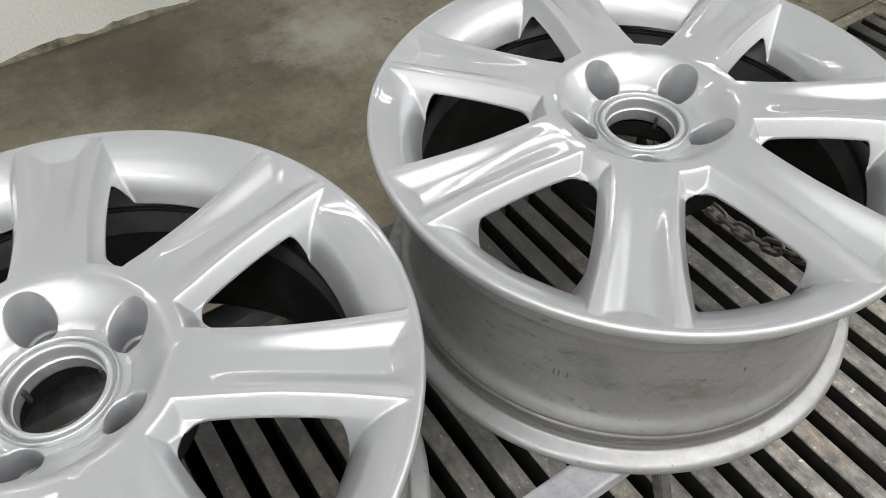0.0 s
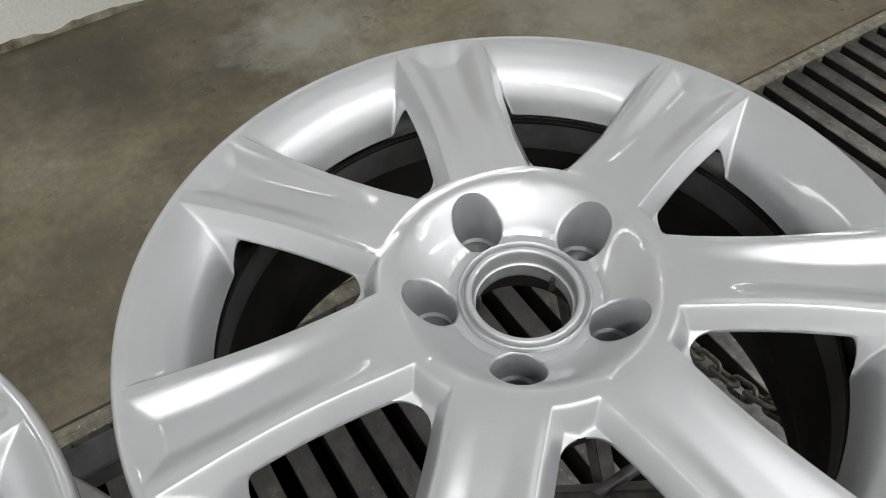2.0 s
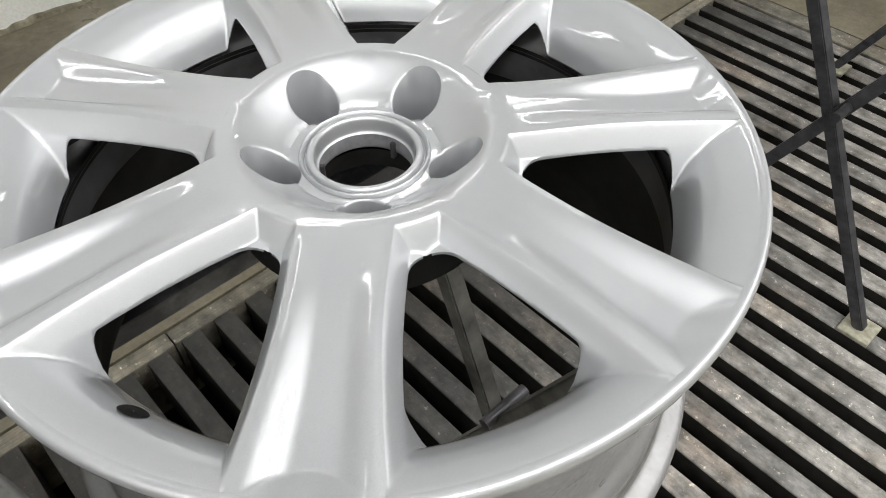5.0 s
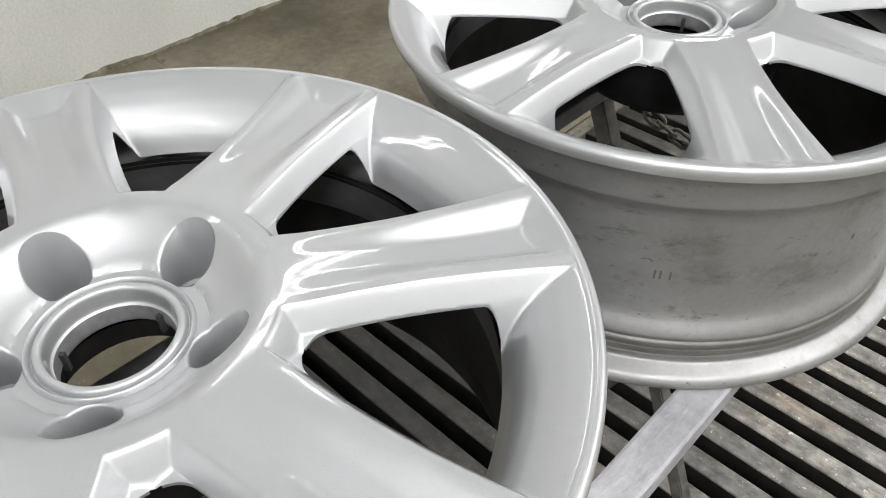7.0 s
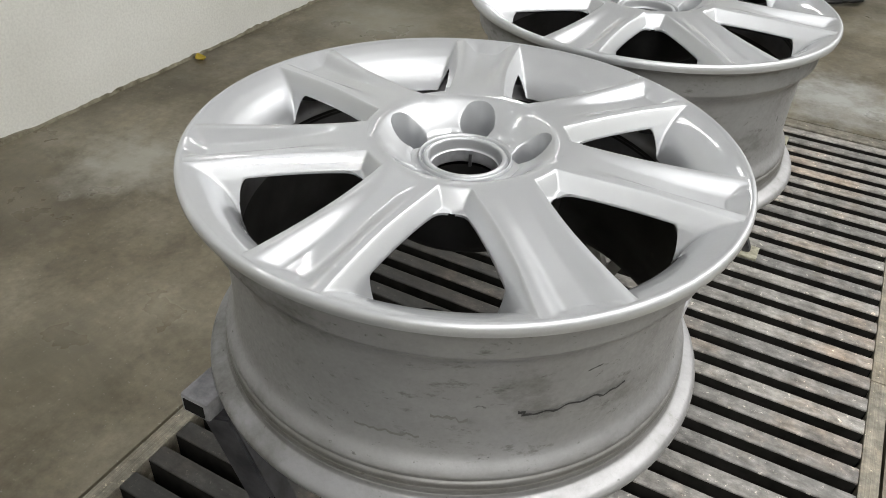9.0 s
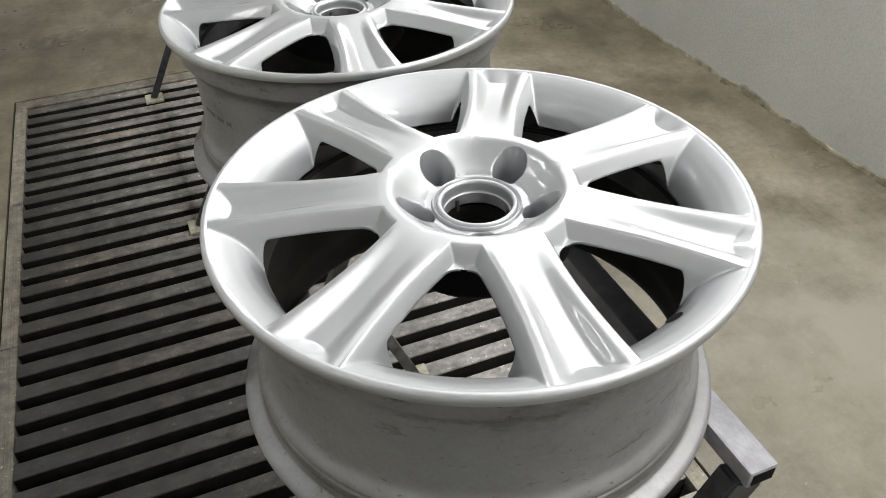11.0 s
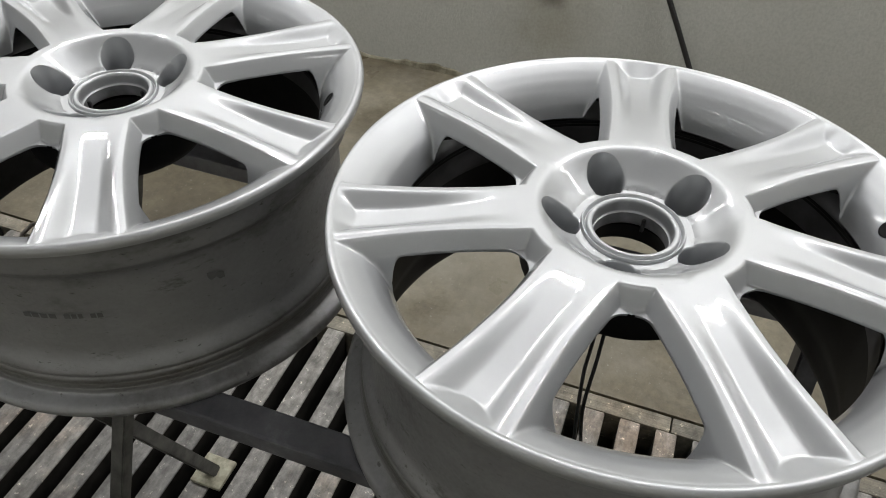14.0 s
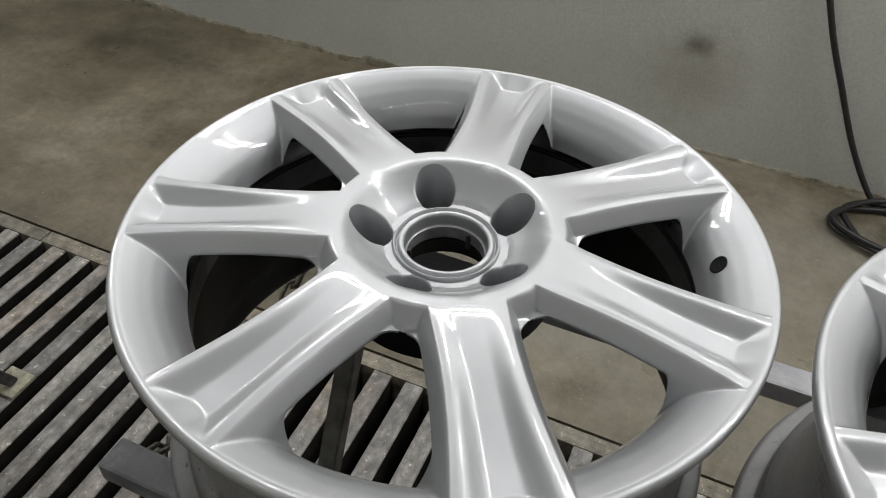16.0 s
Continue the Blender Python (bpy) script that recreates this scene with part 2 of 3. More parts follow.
# near black: the shade in the pit and tube ends is in the colour
M_PIT, n, l, b = material("hollow_shade", (0.006, 0.006, 0.0055), 0.95)
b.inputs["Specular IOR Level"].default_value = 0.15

# painted masonry wall, grubby towards its foot by splashes
M_WALL, n, l, b = material("wall_paint", (0.62, 0.62, 0.58), 0.75)
tex, ramp = noise_ramp(n, l, 1.2, [(0.3, (0.68, 0.68, 0.64)), (0.7, (0.80, 0.805, 0.77))], 8, 0.6)
tex2, ramp2 = noise_ramp(n, l, 110, [(0.35, grey(0.86)), (0.6, grey(1.0))], 6, 0.6)
l.new(mix(n, l, "MULTIPLY", 0.8, ramp.outputs[0], ramp2.outputs[0]), b.inputs["Base Color"])
bump(n, l, b, tex2.outputs["Fac"], 0.5, 0.004)

# east wall: darker base tone than the other walls, and two smudge spots
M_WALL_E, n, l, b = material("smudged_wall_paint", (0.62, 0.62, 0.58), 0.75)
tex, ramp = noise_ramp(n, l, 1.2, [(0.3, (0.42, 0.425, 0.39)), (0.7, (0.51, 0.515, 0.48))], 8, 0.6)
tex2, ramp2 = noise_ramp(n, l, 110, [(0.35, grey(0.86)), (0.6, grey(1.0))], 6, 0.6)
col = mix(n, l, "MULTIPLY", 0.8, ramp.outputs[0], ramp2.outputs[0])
geo = n.new("ShaderNodeNewGeometry")
for cy, cz, size, dark in ((0.425, 0.345, 0.06, 0.42), (0.41, 0.25, 0.20, 0.80)):
    far = n.new("ShaderNodeVectorMath")
    far.operation = "DISTANCE"
    far.inputs[1].default_value = (ROOM_E, cy, cz)
    wob = n.new("ShaderNodeTexNoise")
    wob.inputs["Scale"].default_value, wob.inputs["Detail"].default_value = 20, 5
    l.new(geo.outputs["Position"], far.inputs[0])
    l.new(geo.outputs["Position"], wob.inputs["Vector"])
    add = n.new("ShaderNodeMath")
    add.operation = "MULTIPLY_ADD"
    add.inputs[1].default_value = size * 0.8
    l.new(wob.outputs["Fac"], add.inputs[0])
    l.new(far.outputs["Value"], add.inputs[2])
    spot = n.new("ShaderNodeValToRGB")
    spot.color_ramp.interpolation = "EASE"
    spot.color_ramp.elements[0].position, spot.color_ramp.elements[0].color = size * 0.4, (dark, dark * 0.97, dark * 0.9, 1)
    spot.color_ramp.elements[1].position, spot.color_ramp.elements[1].color = size * 1.5, (1, 1, 1, 1)
    l.new(add.outputs[0], spot.inputs[0])
    col = mix(n, l, "MULTIPLY", 1.0, col, spot.outputs[0])
l.new(col, b.inputs["Base Color"])
bump(n, l, b, tex2.outputs["Fac"], 0.5, 0.004)

M_SPLASH, n, l, b = material("wall_foot_dirt", (0.30, 0.28, 0.20), 0.85)
tex, ramp = noise_ramp(n, l, 14, [(0.35, (0.07, 0.06, 0.035)), (0.65, (0.30, 0.28, 0.21))], 8, 0.7)
l.new(ramp.outputs[0], b.inputs["Base Color"])

M_CEIL, n, l, b = material("ceiling_paint", (0.7, 0.7, 0.68), 0.8)
tex, ramp = noise_ramp(n, l, 3, [(0.3, (0.30, 0.30, 0.29)), (0.7, (0.37, 0.37, 0.36))], 5)
l.new(ramp.outputs[0], b.inputs["Base Color"])

# steel tube under layers of grey overspray, darkened for shade below the wheels
M_RAIL, n, l, b = material("oversprayed_steel", (0.3, 0.3, 0.3), 0.55, 0.2)
tex, ramp = noise_ramp(n, l, 9, [(0.3, (0.055, 0.055, 0.062)), (0.5, (0.115, 0.115, 0.125)), (0.72, (0.33, 0.33, 0.34))], 9, 0.7)
l.new(ramp.outputs[0], b.inputs["Base Color"])
bump(n, l, b, tex.outputs["Fac"], 0.4, 0.003)

M_RAIL_PALE, n, l, b = material("fresh_overspray", (0.4, 0.4, 0.42), 0.6, 0.1)
tex, ramp = noise_ramp(n, l, 9, [(0.3, (0.16, 0.16, 0.175)), (0.5, (0.31, 0.31, 0.33)), (0.72, (0.46, 0.46, 0.48))], 9, 0.7)
l.new(ramp.outputs[0], b.inputs["Base Color"])
crinkle, ramp2 = noise_ramp(n, l, 26, [(0.3, grey(0)), (0.7, grey(1))], 7, 0.6, stretch=(1, 0.5, 1))
bump(n, l, b, crinkle.outputs["Fac"], 0.9, 0.006)

M_LEG, n, l, b = material("dirty_leg_steel", (0.14, 0.14, 0.135), 0.6, 0.2)
tex, ramp = noise_ramp(n, l, 24, [(0.3, (0.035, 0.035, 0.034)), (0.7, (0.15, 0.147, 0.135))], 7)
l.new(ramp.outputs[0], b.inputs["Base Color"])

M_DARKSTEEL, n, l, b = material("black_steel", (0.03, 0.03, 0.033), 0.45, 0.3)
tex, ramp = noise_ramp(n, l, 40, [(0.3, (0.022, 0.022, 0.026)), (0.7, (0.08, 0.08, 0.088))], 6)
l.new(ramp.outputs[0], b.inputs["Base Color"])

M_PAD, n, l, b = material("pale_foot", (0.38, 0.37, 0.31), 0.7)
tex, ramp = noise_ramp(n, l, 60, [(0.3, (0.19, 0.18, 0.13)), (0.7, (0.42, 0.41, 0.32))], 6)
l.new(ramp.outputs[0], b.inputs["Base Color"])

M_CHAIN, n, l, b = material("rusty_chain", (0.09, 0.08, 0.07), 0.55, 0.5)
tex, ramp = noise_ramp(n, l, 200, [(0.3, (0.05, 0.045, 0.04)), (0.7, (0.17, 0.15, 0.125))], 4)
l.new(ramp.outputs[0], b.inputs["Base Color"])

M_RUBBER, n, l, b = material("black_rubber", (0.012, 0.012, 0.013), 0.45)
M_LEAF, n, l, b = material("yellow_leaf", (0.55, 0.42, 0.05), 0.6)
M_TUBE, n, l, b = material("lamp_tube", (0.9, 0.9, 0.9), 0.4)
b.inputs["Emission Color"].default_value = (0.96, 0.99, 1, 1)
b.inputs["Emission Strength"].default_value = 6.0
M_LAMPBODY, n, l, b = material("lamp_body", (0.75, 0.75, 0.75), 0.4)


# ---- helpers for building ----
def part(name, bm, mat, parent, label="", smooth=True, data=None):
    """Links a bmesh (or a finished mesh) as one object under parent."""
    if data is None:
        data = bpy.data.meshes.new(name)
        bm.to_mesh(data)
        bm.free()
        data.materials.append(mat)
        if smooth:
            data.polygons.foreach_set("use_smooth", [True] * len(data.polygons))
            data.set_sharp_from_angle(angle=radians(48))
    ob = new(name, data)
    ob.parent = parent
    if label:
        tagged(ob, label)
    return ob


def empty(name, m, label, category, group="", kind=""):
    ob = new(name)
    ob.matrix_basis = m
    return tagged(ob, label, category, group, kind)


def add_box(bm, x0, x1, y0, y1, z0, z1, bevel=0.0):
    res = bmesh.ops.create_cube(bm, size=1)
    vs = res["verts"]
    for v in vs:
        v.co = Vector((x0 + (v.co.x + 0.5) * (x1 - x0), y0 + (v.co.y + 0.5) * (y1 - y0), z0 + (v.co.z + 0.5) * (z1 - z0)))
    if bevel:
        es = list({e for v in vs for e in v.link_edges})
        bmesh.ops.bevel(bm, geom=es, offset=bevel, segments=2, affect="EDGES", profile=0.6)


def lathe(profile, steps, closed=False):
    """A bmesh turned from (r, z) pairs."""
    bm = bmesh.new()
    rings = []
    for i in range(steps):
        a = 2 * math.pi * i / steps
        rings.append([bm.verts.new((r * math.cos(a), r * math.sin(a), z)) for r, z in profile])
    for i in range(steps):
        p, q = rings[i], rings[(i + 1) % steps]
        for j in range(len(profile) - 1):
            bm.faces.new((p[j], q[j], q[j + 1], p[j + 1]))
        if closed:
            bm.faces.new((p[-1], q[-1], q[0], p[0]))
    return bm


def tube(points, radius, sides=10, cap=True, square=False):
    """A bmesh of a bar along points; square gives a square section."""
    bm = bmesh.new()
    pts = [Vector(p) for p in points]
    if square:
        sides = 4
    rings, up = [], None
    for i, p in enumerate(pts):
        d = (pts[min(i + 1, len(pts) - 1)] - pts[max(i - 1, 0)]).normalized()
        if up is None:
            up = Vector((0, 0, 1)) if abs(d.z) < 0.9 else Vector((1, 0, 0))
        side = d.cross(up).normalized()
        up = side.cross(d).normalized()
        ring = []
        for k in range(sides):
            a = 2 * math.pi * (k + (0.5 if square else 0)) / sides
            ring.append(bm.verts.new(p + (side * math.cos(a) + up * math.sin(a)) * radius * (1.414 if square else 1)))
        rings.append(ring)
    for p, q in zip(rings, rings[1:]):
        for k in range(sides):
            bm.faces.new((p[k], p[(k + 1) % sides], q[(k + 1) % sides], q[k]))
    if cap:
        bm.faces.new(rings[0][::-1])
        bm.faces.new(rings[-1])
    bmesh.ops.recalc_face_normals(bm, faces=bm.faces)
    if square:
        bmesh.ops.bevel(bm, geom=list(bm.edges), offset=radius * 0.18, segments=2, affect="EDGES")
    return bm


def curve(points, steps=10):
    """Points on a smooth line through the given ones."""
    pts = [Vector(p) for p in points]
    out = []
    for i in range(len(pts) - 1):
        p0, p1, p2, p3 = pts[max(i - 1, 0)], pts[i], pts[i + 1], pts[min(i + 2, len(pts) - 1)]
        for k in range(steps):
            t = k / steps
            out.append(0.5 * ((2 * p1) + (p2 - p0) * t + (2 * p0 - 5 * p1 + 4 * p2 - p3) * t * t + (3 * p1 - p0 - 3 * p2 + p3) * t ** 3))
    return out + [pts[-1]]


# ---- room ----
GW, GE, GS, GN = -0.744, 0.577, -2.2, 2.50      # the slotted part of the grating
BW, BE = GW - 0.041, GE + 0.040                 # with its solid borders


def setting(name, bm, mat, label, category):
    ob = part(name, bm, mat, None, smooth=False)
    return tagged(ob, label, category, kind="structure")


bm = bmesh.new()
add_box(bm, ROOM_W - 0.2, BW - 0.006, ROOM_S - 0.2, ROOM_N + 0.2, -0.25, 0)
add_box(bm, BE + 0.006, ROOM_E + 0.2, ROOM_S - 0.2, ROOM_N + 0.2, -0.25, 0)
add_box(bm, BW - 0.006, BE + 0.006, GN + 0.07, ROOM_N + 0.2, -0.25, 0)
add_box(bm, BW - 0.006, BE + 0.006, ROOM_S - 0.2, GS - 0.07, -0.25, 0)
setting("floor", bm, M_CONCRETE, "stained damp grey-brown concrete workshop floor", "floor")
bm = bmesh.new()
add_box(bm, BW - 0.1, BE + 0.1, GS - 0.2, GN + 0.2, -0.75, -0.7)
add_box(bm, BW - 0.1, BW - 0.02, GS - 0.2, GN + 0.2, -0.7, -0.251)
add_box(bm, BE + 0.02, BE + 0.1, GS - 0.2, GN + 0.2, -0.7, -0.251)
setting("extraction_pit", bm, M_PIT, "pit under the floor grating with shade painted near black", "pit")

for nm, x0, x1, y0, y1, label in (
        ("wall_west", ROOM_W - 0.2, ROOM_W, ROOM_S - 0.2, ROOM_N + 0.2, "white painted rough masonry wall with a dirty foot"),
        ("wall_east", ROOM_E, ROOM_E + 0.2, ROOM_S - 0.2, ROOM_N + 0.2, "grey-white painted wall with a dark smudge"),
        ("wall_north", ROOM_W, ROOM_E, ROOM_N, ROOM_N + 0.2, "plain painted end wall"),
        ("wall_south", ROOM_W, ROOM_E, ROOM_S - 0.2, ROOM_S, "plain painted end wall")):
    bm = bmesh.new()
    add_box(bm, x0, x1, y0, y1, 0, ROOM_H)
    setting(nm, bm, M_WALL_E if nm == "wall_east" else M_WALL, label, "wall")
bm = bmesh.new()
add_box(bm, ROOM_W - 0.2, ROOM_E + 0.2, ROOM_S - 0.2, ROOM_N + 0.2, ROOM_H, ROOM_H + 0.15)
setting("ceiling", bm, M_CEIL, "plain white ceiling", "ceiling")

# ---- ceiling lights ----
lamp_top = None
for lx, ly, power in LAMPS:
    if lamp_top is None:
        lamp_top = empty("ceiling_light", pose(lx, ly, ROOM_H), "white strip light with two bright tubes on the ceiling", "ceiling light", "ceiling lights")
        bm = bmesh.new()
        add_box(bm, -0.11, 0.11, -0.78, 0.78, -0.06, 0, 0.006)
        part("housing", bm, M_LAMPBODY, lamp_top)
        for dx in (-0.045, 0.045):
            part("lamp_tube", tube([(dx, -0.75, -0.075), (dx, 0.75, -0.075)], 0.013), M_TUBE, lamp_top, "glowing white tube")
    else:
        copy_thing(lamp_top, pose(lx, ly, ROOM_H))


# ---- alloy wheel ----
STEP = 2 * math.pi / 7
R_LIP, R_HUB, R_IN, R_OUT = 0.2265, 0.0820, 0.0965, 0.188
HUB_RISE = 0.0050


def interp(x, table):
    return float(np.interp(x, [p[0] for p in table], [p[1] for p in table]))


def smooth01(a, b, x):
    t = min(max((x - a) / (b - a), 0), 1)
    return t * t * (3 - 2 * t)


HALF = [(0.078, 0.0243), (0.0847, 0.0254), (0.098, 0.0244), (0.12, 0.0236), (0.145, 0.0238), (0.17, 0.0256), (0.195, 0.0285), (0.2265, 0.0330)]
BOWL = [(0.176, -0.060), (0.182, -0.0515), (0.188, -0.0415), (0.192, -0.0300), (0.198, -0.0195), (0.206, -0.0115), (0.215, -0.0055), (0.2215, -0.0022), (0.2265, 0.0)]


def half_width(r):
    return sum(interp(r + d, HALF) for d in (-0.008, -0.004, 0, 0.004, 0.008)) / 5


def bowl(r):
    return sum(interp(min(r + d, 0.2265), BOWL) for d in (-0.002, -0.001, 0, 0.001, 0.002)) / 5


def soft_max(a, b, k=0.0011):
    return 0.5 * (a + b + math.sqrt((a - b) ** 2 + k * k))


def rise(r):
    """How far the spokes climb from the lip to the hub."""
    return HUB_RISE * min(max((0.2265 - r) / 0.1415, 0.0), 1.0)


def spoke_top(r, a):
    """Height of the upper face; a runs from 0 on the middle line to 1 on the crest."""
    depth = 0.0085 * smooth01(0.082, 0.200, r) * (1 - smooth01(0.27, 0.82, a))
    depth += 0.0006 * smooth01(0.85, 1.0, a) * smooth01(0.088, 0.102, r)
    edge = 0.2105 + 0.013 * min(a / 0.72, 1.2) ** 2.2        # the scoop at the rim end
    scoop = 0.0085 * (1 - smooth01(0.27, 0.82, a)) * max(0.0, (r - edge) / (0.2268 - edge + 1e-6)) if r > edge else 0.0
    return rise(r) - depth + min(scoop, depth)


def face_height(r, wdt):
    wc = half_width(r)
    if wdt <= wc:
        return spoke_top(r, wdt / wc)
    slope = 0.0160 / 0.0092
    soft = 0.0018
    d = wdt - wc
    z = spoke_top(r, 1) - slope * (math.sqrt(min(d, 0.0092) ** 2 + soft ** 2) - soft) - (0.3 + 2.5 * smooth01(0.14, 0.178, r)) * max(0.0, d - 0.0092)
    z = soft_max(z, bowl(r))
    dr = max(r - 0.0847, 0)
    z = soft_max(z, HUB_RISE - 1.95 * (math.sqrt(min(dr, 0.0112) ** 2 + soft ** 2) - soft) - 0.9 * max(0.0, dr - 0.0112), 0.0005)
    return min(rise(r), z)


def spoke_rows():
    rows = list(np.linspace(R_HUB, R_IN, 13)[:-1])
    s = np.linspace(0, 1, 70)
    rows += list(R_IN + (R_OUT - R_IN) * (0.5 - 0.5 * np.cos(np.pi * s)) * 0.6 + (R_OUT - R_IN) * s * 0.4)[:-1]
    rows += [R_IN + d for d in (0.0003, 0.0009)] + [R_OUT - d for d in (0.0004, 0.0010, 0.0018)]
    rows += list(np.linspace(R_OUT, R_LIP, 34))
    return sorted(rows)


def spoke_mesh():
    bm = bmesh.new()
    n_top, n_side = 22, 38
    halves = []
    for sign in (1, -1):
        grid, cut = [], []
        for r in spoke_rows():
            wc, mid = half_width(r), r * STEP / 2
            wc = min(wc, mid * 0.98)
            edge = mid
            if R_IN < r < R_OUT:
                edge = min(wc + 0.0092, mid)
                for dist, rho in ((r - R_IN, 0.0090), (R_OUT - r, 0.0085)):
                    if dist < rho:
                        edge += min(mid - edge, rho * 1.1) * (1 - math.sqrt(1 - (1 - dist / rho) ** 2))
            line = [wc * i / n_top for i in range(n_top + 1)]
            full = [wc + (mid - wc) * (j / n_side) ** 1.35 for j in range(1, n_side + 1)]
            line += [min(w, edge) for w in full]
            cut.append([False] * (n_top + 1) + [w > edge + 1e-7 for w in full])
            row = []
            for w in line:
                a = sign * w / r
                row.append(bm.verts.new((r * math.cos(a), r * math.sin(a), face_height(r, w))))
            if R_IN < r < R_OUT:       # the wall below the window's edge
                z = row[-1].co.z
                for w, dz in ((line[-1], 0.0018), (line[-1] - 0.005, 0.004), (line[-1] * 0.55, 0.009), (0.0, 0.011)):
                    a = sign * w / r
                    row.append(bm.verts.new((r * math.cos(a), r * math.sin(a), min(z - dz, -0.010 - dz))))
            grid.append(row)
        for p, q, cp, cq in zip(grid, grid[1:], cut, cut[1:]):
            open_p, open_q = len(p) > n_top + n_side + 1, len(q) > n_top + n_side + 1
            for k in range(min(len(p), len(q)) - 1):
                if k < len(cp) and (cp[k] or cq[k]) and (open_p != open_q or (cp[k] and cq[k] and k < n_top + n_side)):
                    continue
                if k > n_top + n_side and not R_IN + 0.006 < p[0].co.x < R_OUT - 0.004:
                    continue
                f = (p[k], q[k], q[k + 1], p[k + 1])
                face = bm.faces.new(f if sign > 0 else f[::-1])
                # undersides take the near-black inside colour, shade painted in
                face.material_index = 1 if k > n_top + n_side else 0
        halves.append(grid)
    bmesh.ops.remove_doubles(bm, verts=bm.verts, dist=1e-6)
    me = bpy.data.meshes.new("spoke")
    bm.to_mesh(me)
    bm.free()
    me.materials.append(M_SILVER)
    me.materials.append(M_INNER)
    me.polygons.foreach_set("use_smooth", [True] * len(me.polygons))
    me.set_sharp_from_angle(angle=radians(55))
    return me


PCD, POCKET = 0.0560, 0.0155


DISH_U = np.linspace(0, 1, 101)
DISH_Z = np.cumsum([smooth01(0, 0.34, u) * (1 - 0.45 * smooth01(0.45, 1, u)) for u in DISH_U])
DISH_Z = (DISH_Z - DISH_Z[0]) / (DISH_Z[-1] - DISH_Z[0])


def dish(r):
    """Height of the hub dish: a crisp rim, a hollow cove, then a small ledge."""
    u = min(max((0.0790 - r) / 0.0320, 0.0), 1.0)
    return HUB_RISE - 0.0205 * float(np.interp(u, DISH_U, DISH_Z)) - 0.0018 * (1 - smooth01(0.0462, 0.0476, r))


def lug_socket_mesh():
    """A fifth of the hub dish with a bolt pocket in it."""
    bm = bmesh.new()
    r0, r1, half = 0.0398, R_HUB, math.pi / 5
    n_a, n_r = 72, 12
    rings = []
    angles = [2 * math.pi * i / n_a for i in range(n_a)]
    for rr in (r0, r1):
        for sg in (-1, 1):
            c = math.atan2(sg * rr * math.sin(half), rr * math.cos(half) - PCD) % (2 * math.pi)
            angles[min(range(n_a), key=lambda i: abs(angles[i] - c))] = c
    for a in angles:
        d = Vector((math.cos(a), math.sin(a)))
        lo, hi = 0.0, 0.08
        for _ in range(40):
            m = (lo + hi) / 2
            q = Vector((PCD, 0)) + d * m
            inside = r0 < q.length < r1 and abs(math.atan2(q.y, q.x)) < half
            lo, hi = (m, hi) if inside else (lo, m)
        ring = []
        rim = POCKET + 0.0011
        for k in range(n_r + 1):
            s = rim + (max(lo, rim + 1e-5) - rim) * (k / n_r)
            q = Vector((PCD, 0)) + d * s
            ring.append((q.x, q.y, dish(q.length)))
        q = Vector((PCD, 0)) + d * POCKET
        zt = dish((Vector((PCD, 0)) + d * rim).length)
        wall = []
        for rad, z in ((POCKET * 0.985, min(zt - 0.0016, -0.004)), (POCKET * 0.95, min(zt - 0.010, -0.026)), (POCKET * 0.93, -0.0400), (0.0125, -0.0415),
                       (0.0118, -0.0445), (0.0085, -0.0475), (0.0078, -0.060), (0.001, -0.060)):
            q = Vector((PCD, 0)) + d * rad
            wall.append((q.x, q.y, z))
        q = Vector((PCD, 0)) + d * (POCKET + 0.0004)
        wall.insert(0, (q.x, q.y, zt - 0.0005))
        rings.append([bm.verts.new(c) for c in wall[::-1] + ring])
    for i in range(n_a):
        p, q = rings[i], rings[(i + 1) % n_a]
        for j in range(len(p) - 1):
            bm.faces.new((p[j], p[j + 1], q[j + 1], q[j]))
    me = bpy.data.meshes.new("lug_socket")
    bm.to_mesh(me)
    bm.free()
    me.materials.append(M_SILVER)
    me.materials.append(M_INNER)
    me.materials.append(M_SEAT)
    # painted shade by depth: grey seats, then near-black bolt holes
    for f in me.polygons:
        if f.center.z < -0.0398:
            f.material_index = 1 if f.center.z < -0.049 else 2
    me.polygons.foreach_set("use_smooth", [True] * len(me.polygons))
    me.set_sharp_from_angle(angle=radians(38))
    return me


RIM = [(0.2262, -0.0002), (0.2285, 0.0008), (0.2308, 0.0006), (0.2324, -0.0012), (0.2330, -0.0045), (0.2322, -0.0085)]
OUTER = [(0.2322, -0.0085), (0.2285, -0.0115), (0.2215, -0.0140), (0.2185, -0.0165), (0.2172, -0.0210), (0.2170, -0.0400), (0.2160, -0.0425),
         (0.2075, -0.0520), (0.2045, -0.0580), (0.2035, -0.0700), (0.2030, -0.1100), (0.2035, -0.1400), (0.2055, -0.1520), (0.2110, -0.1600), (0.2140, -0.1660),
         (0.2120, -0.1690), (0.2145, -0.1710), (0.2147, -0.1750), (0.2140, -0.1762), (0.2148, -0.1774), (0.2150, -0.1815), (0.2143, -0.1826), (0.2151, -0.1838), (0.2153, -0.1870), (0.2160, -0.1890), (0.2230, -0.1915), (0.2285, -0.1935), (0.2310, -0.1970), (0.2312, -0.2010), (0.2290, -0.2050),
         (0.2240, -0.2065)]
INNER = [(0.2240, -0.2065), (0.2100, -0.2050), (0.2040, -0.1900), (0.2020, -0.1650), (0.1960, -0.1500), (0.1935, -0.1200), (0.1930, -0.0800), (0.1905, -0.0600), (0.1885, -0.0440)]
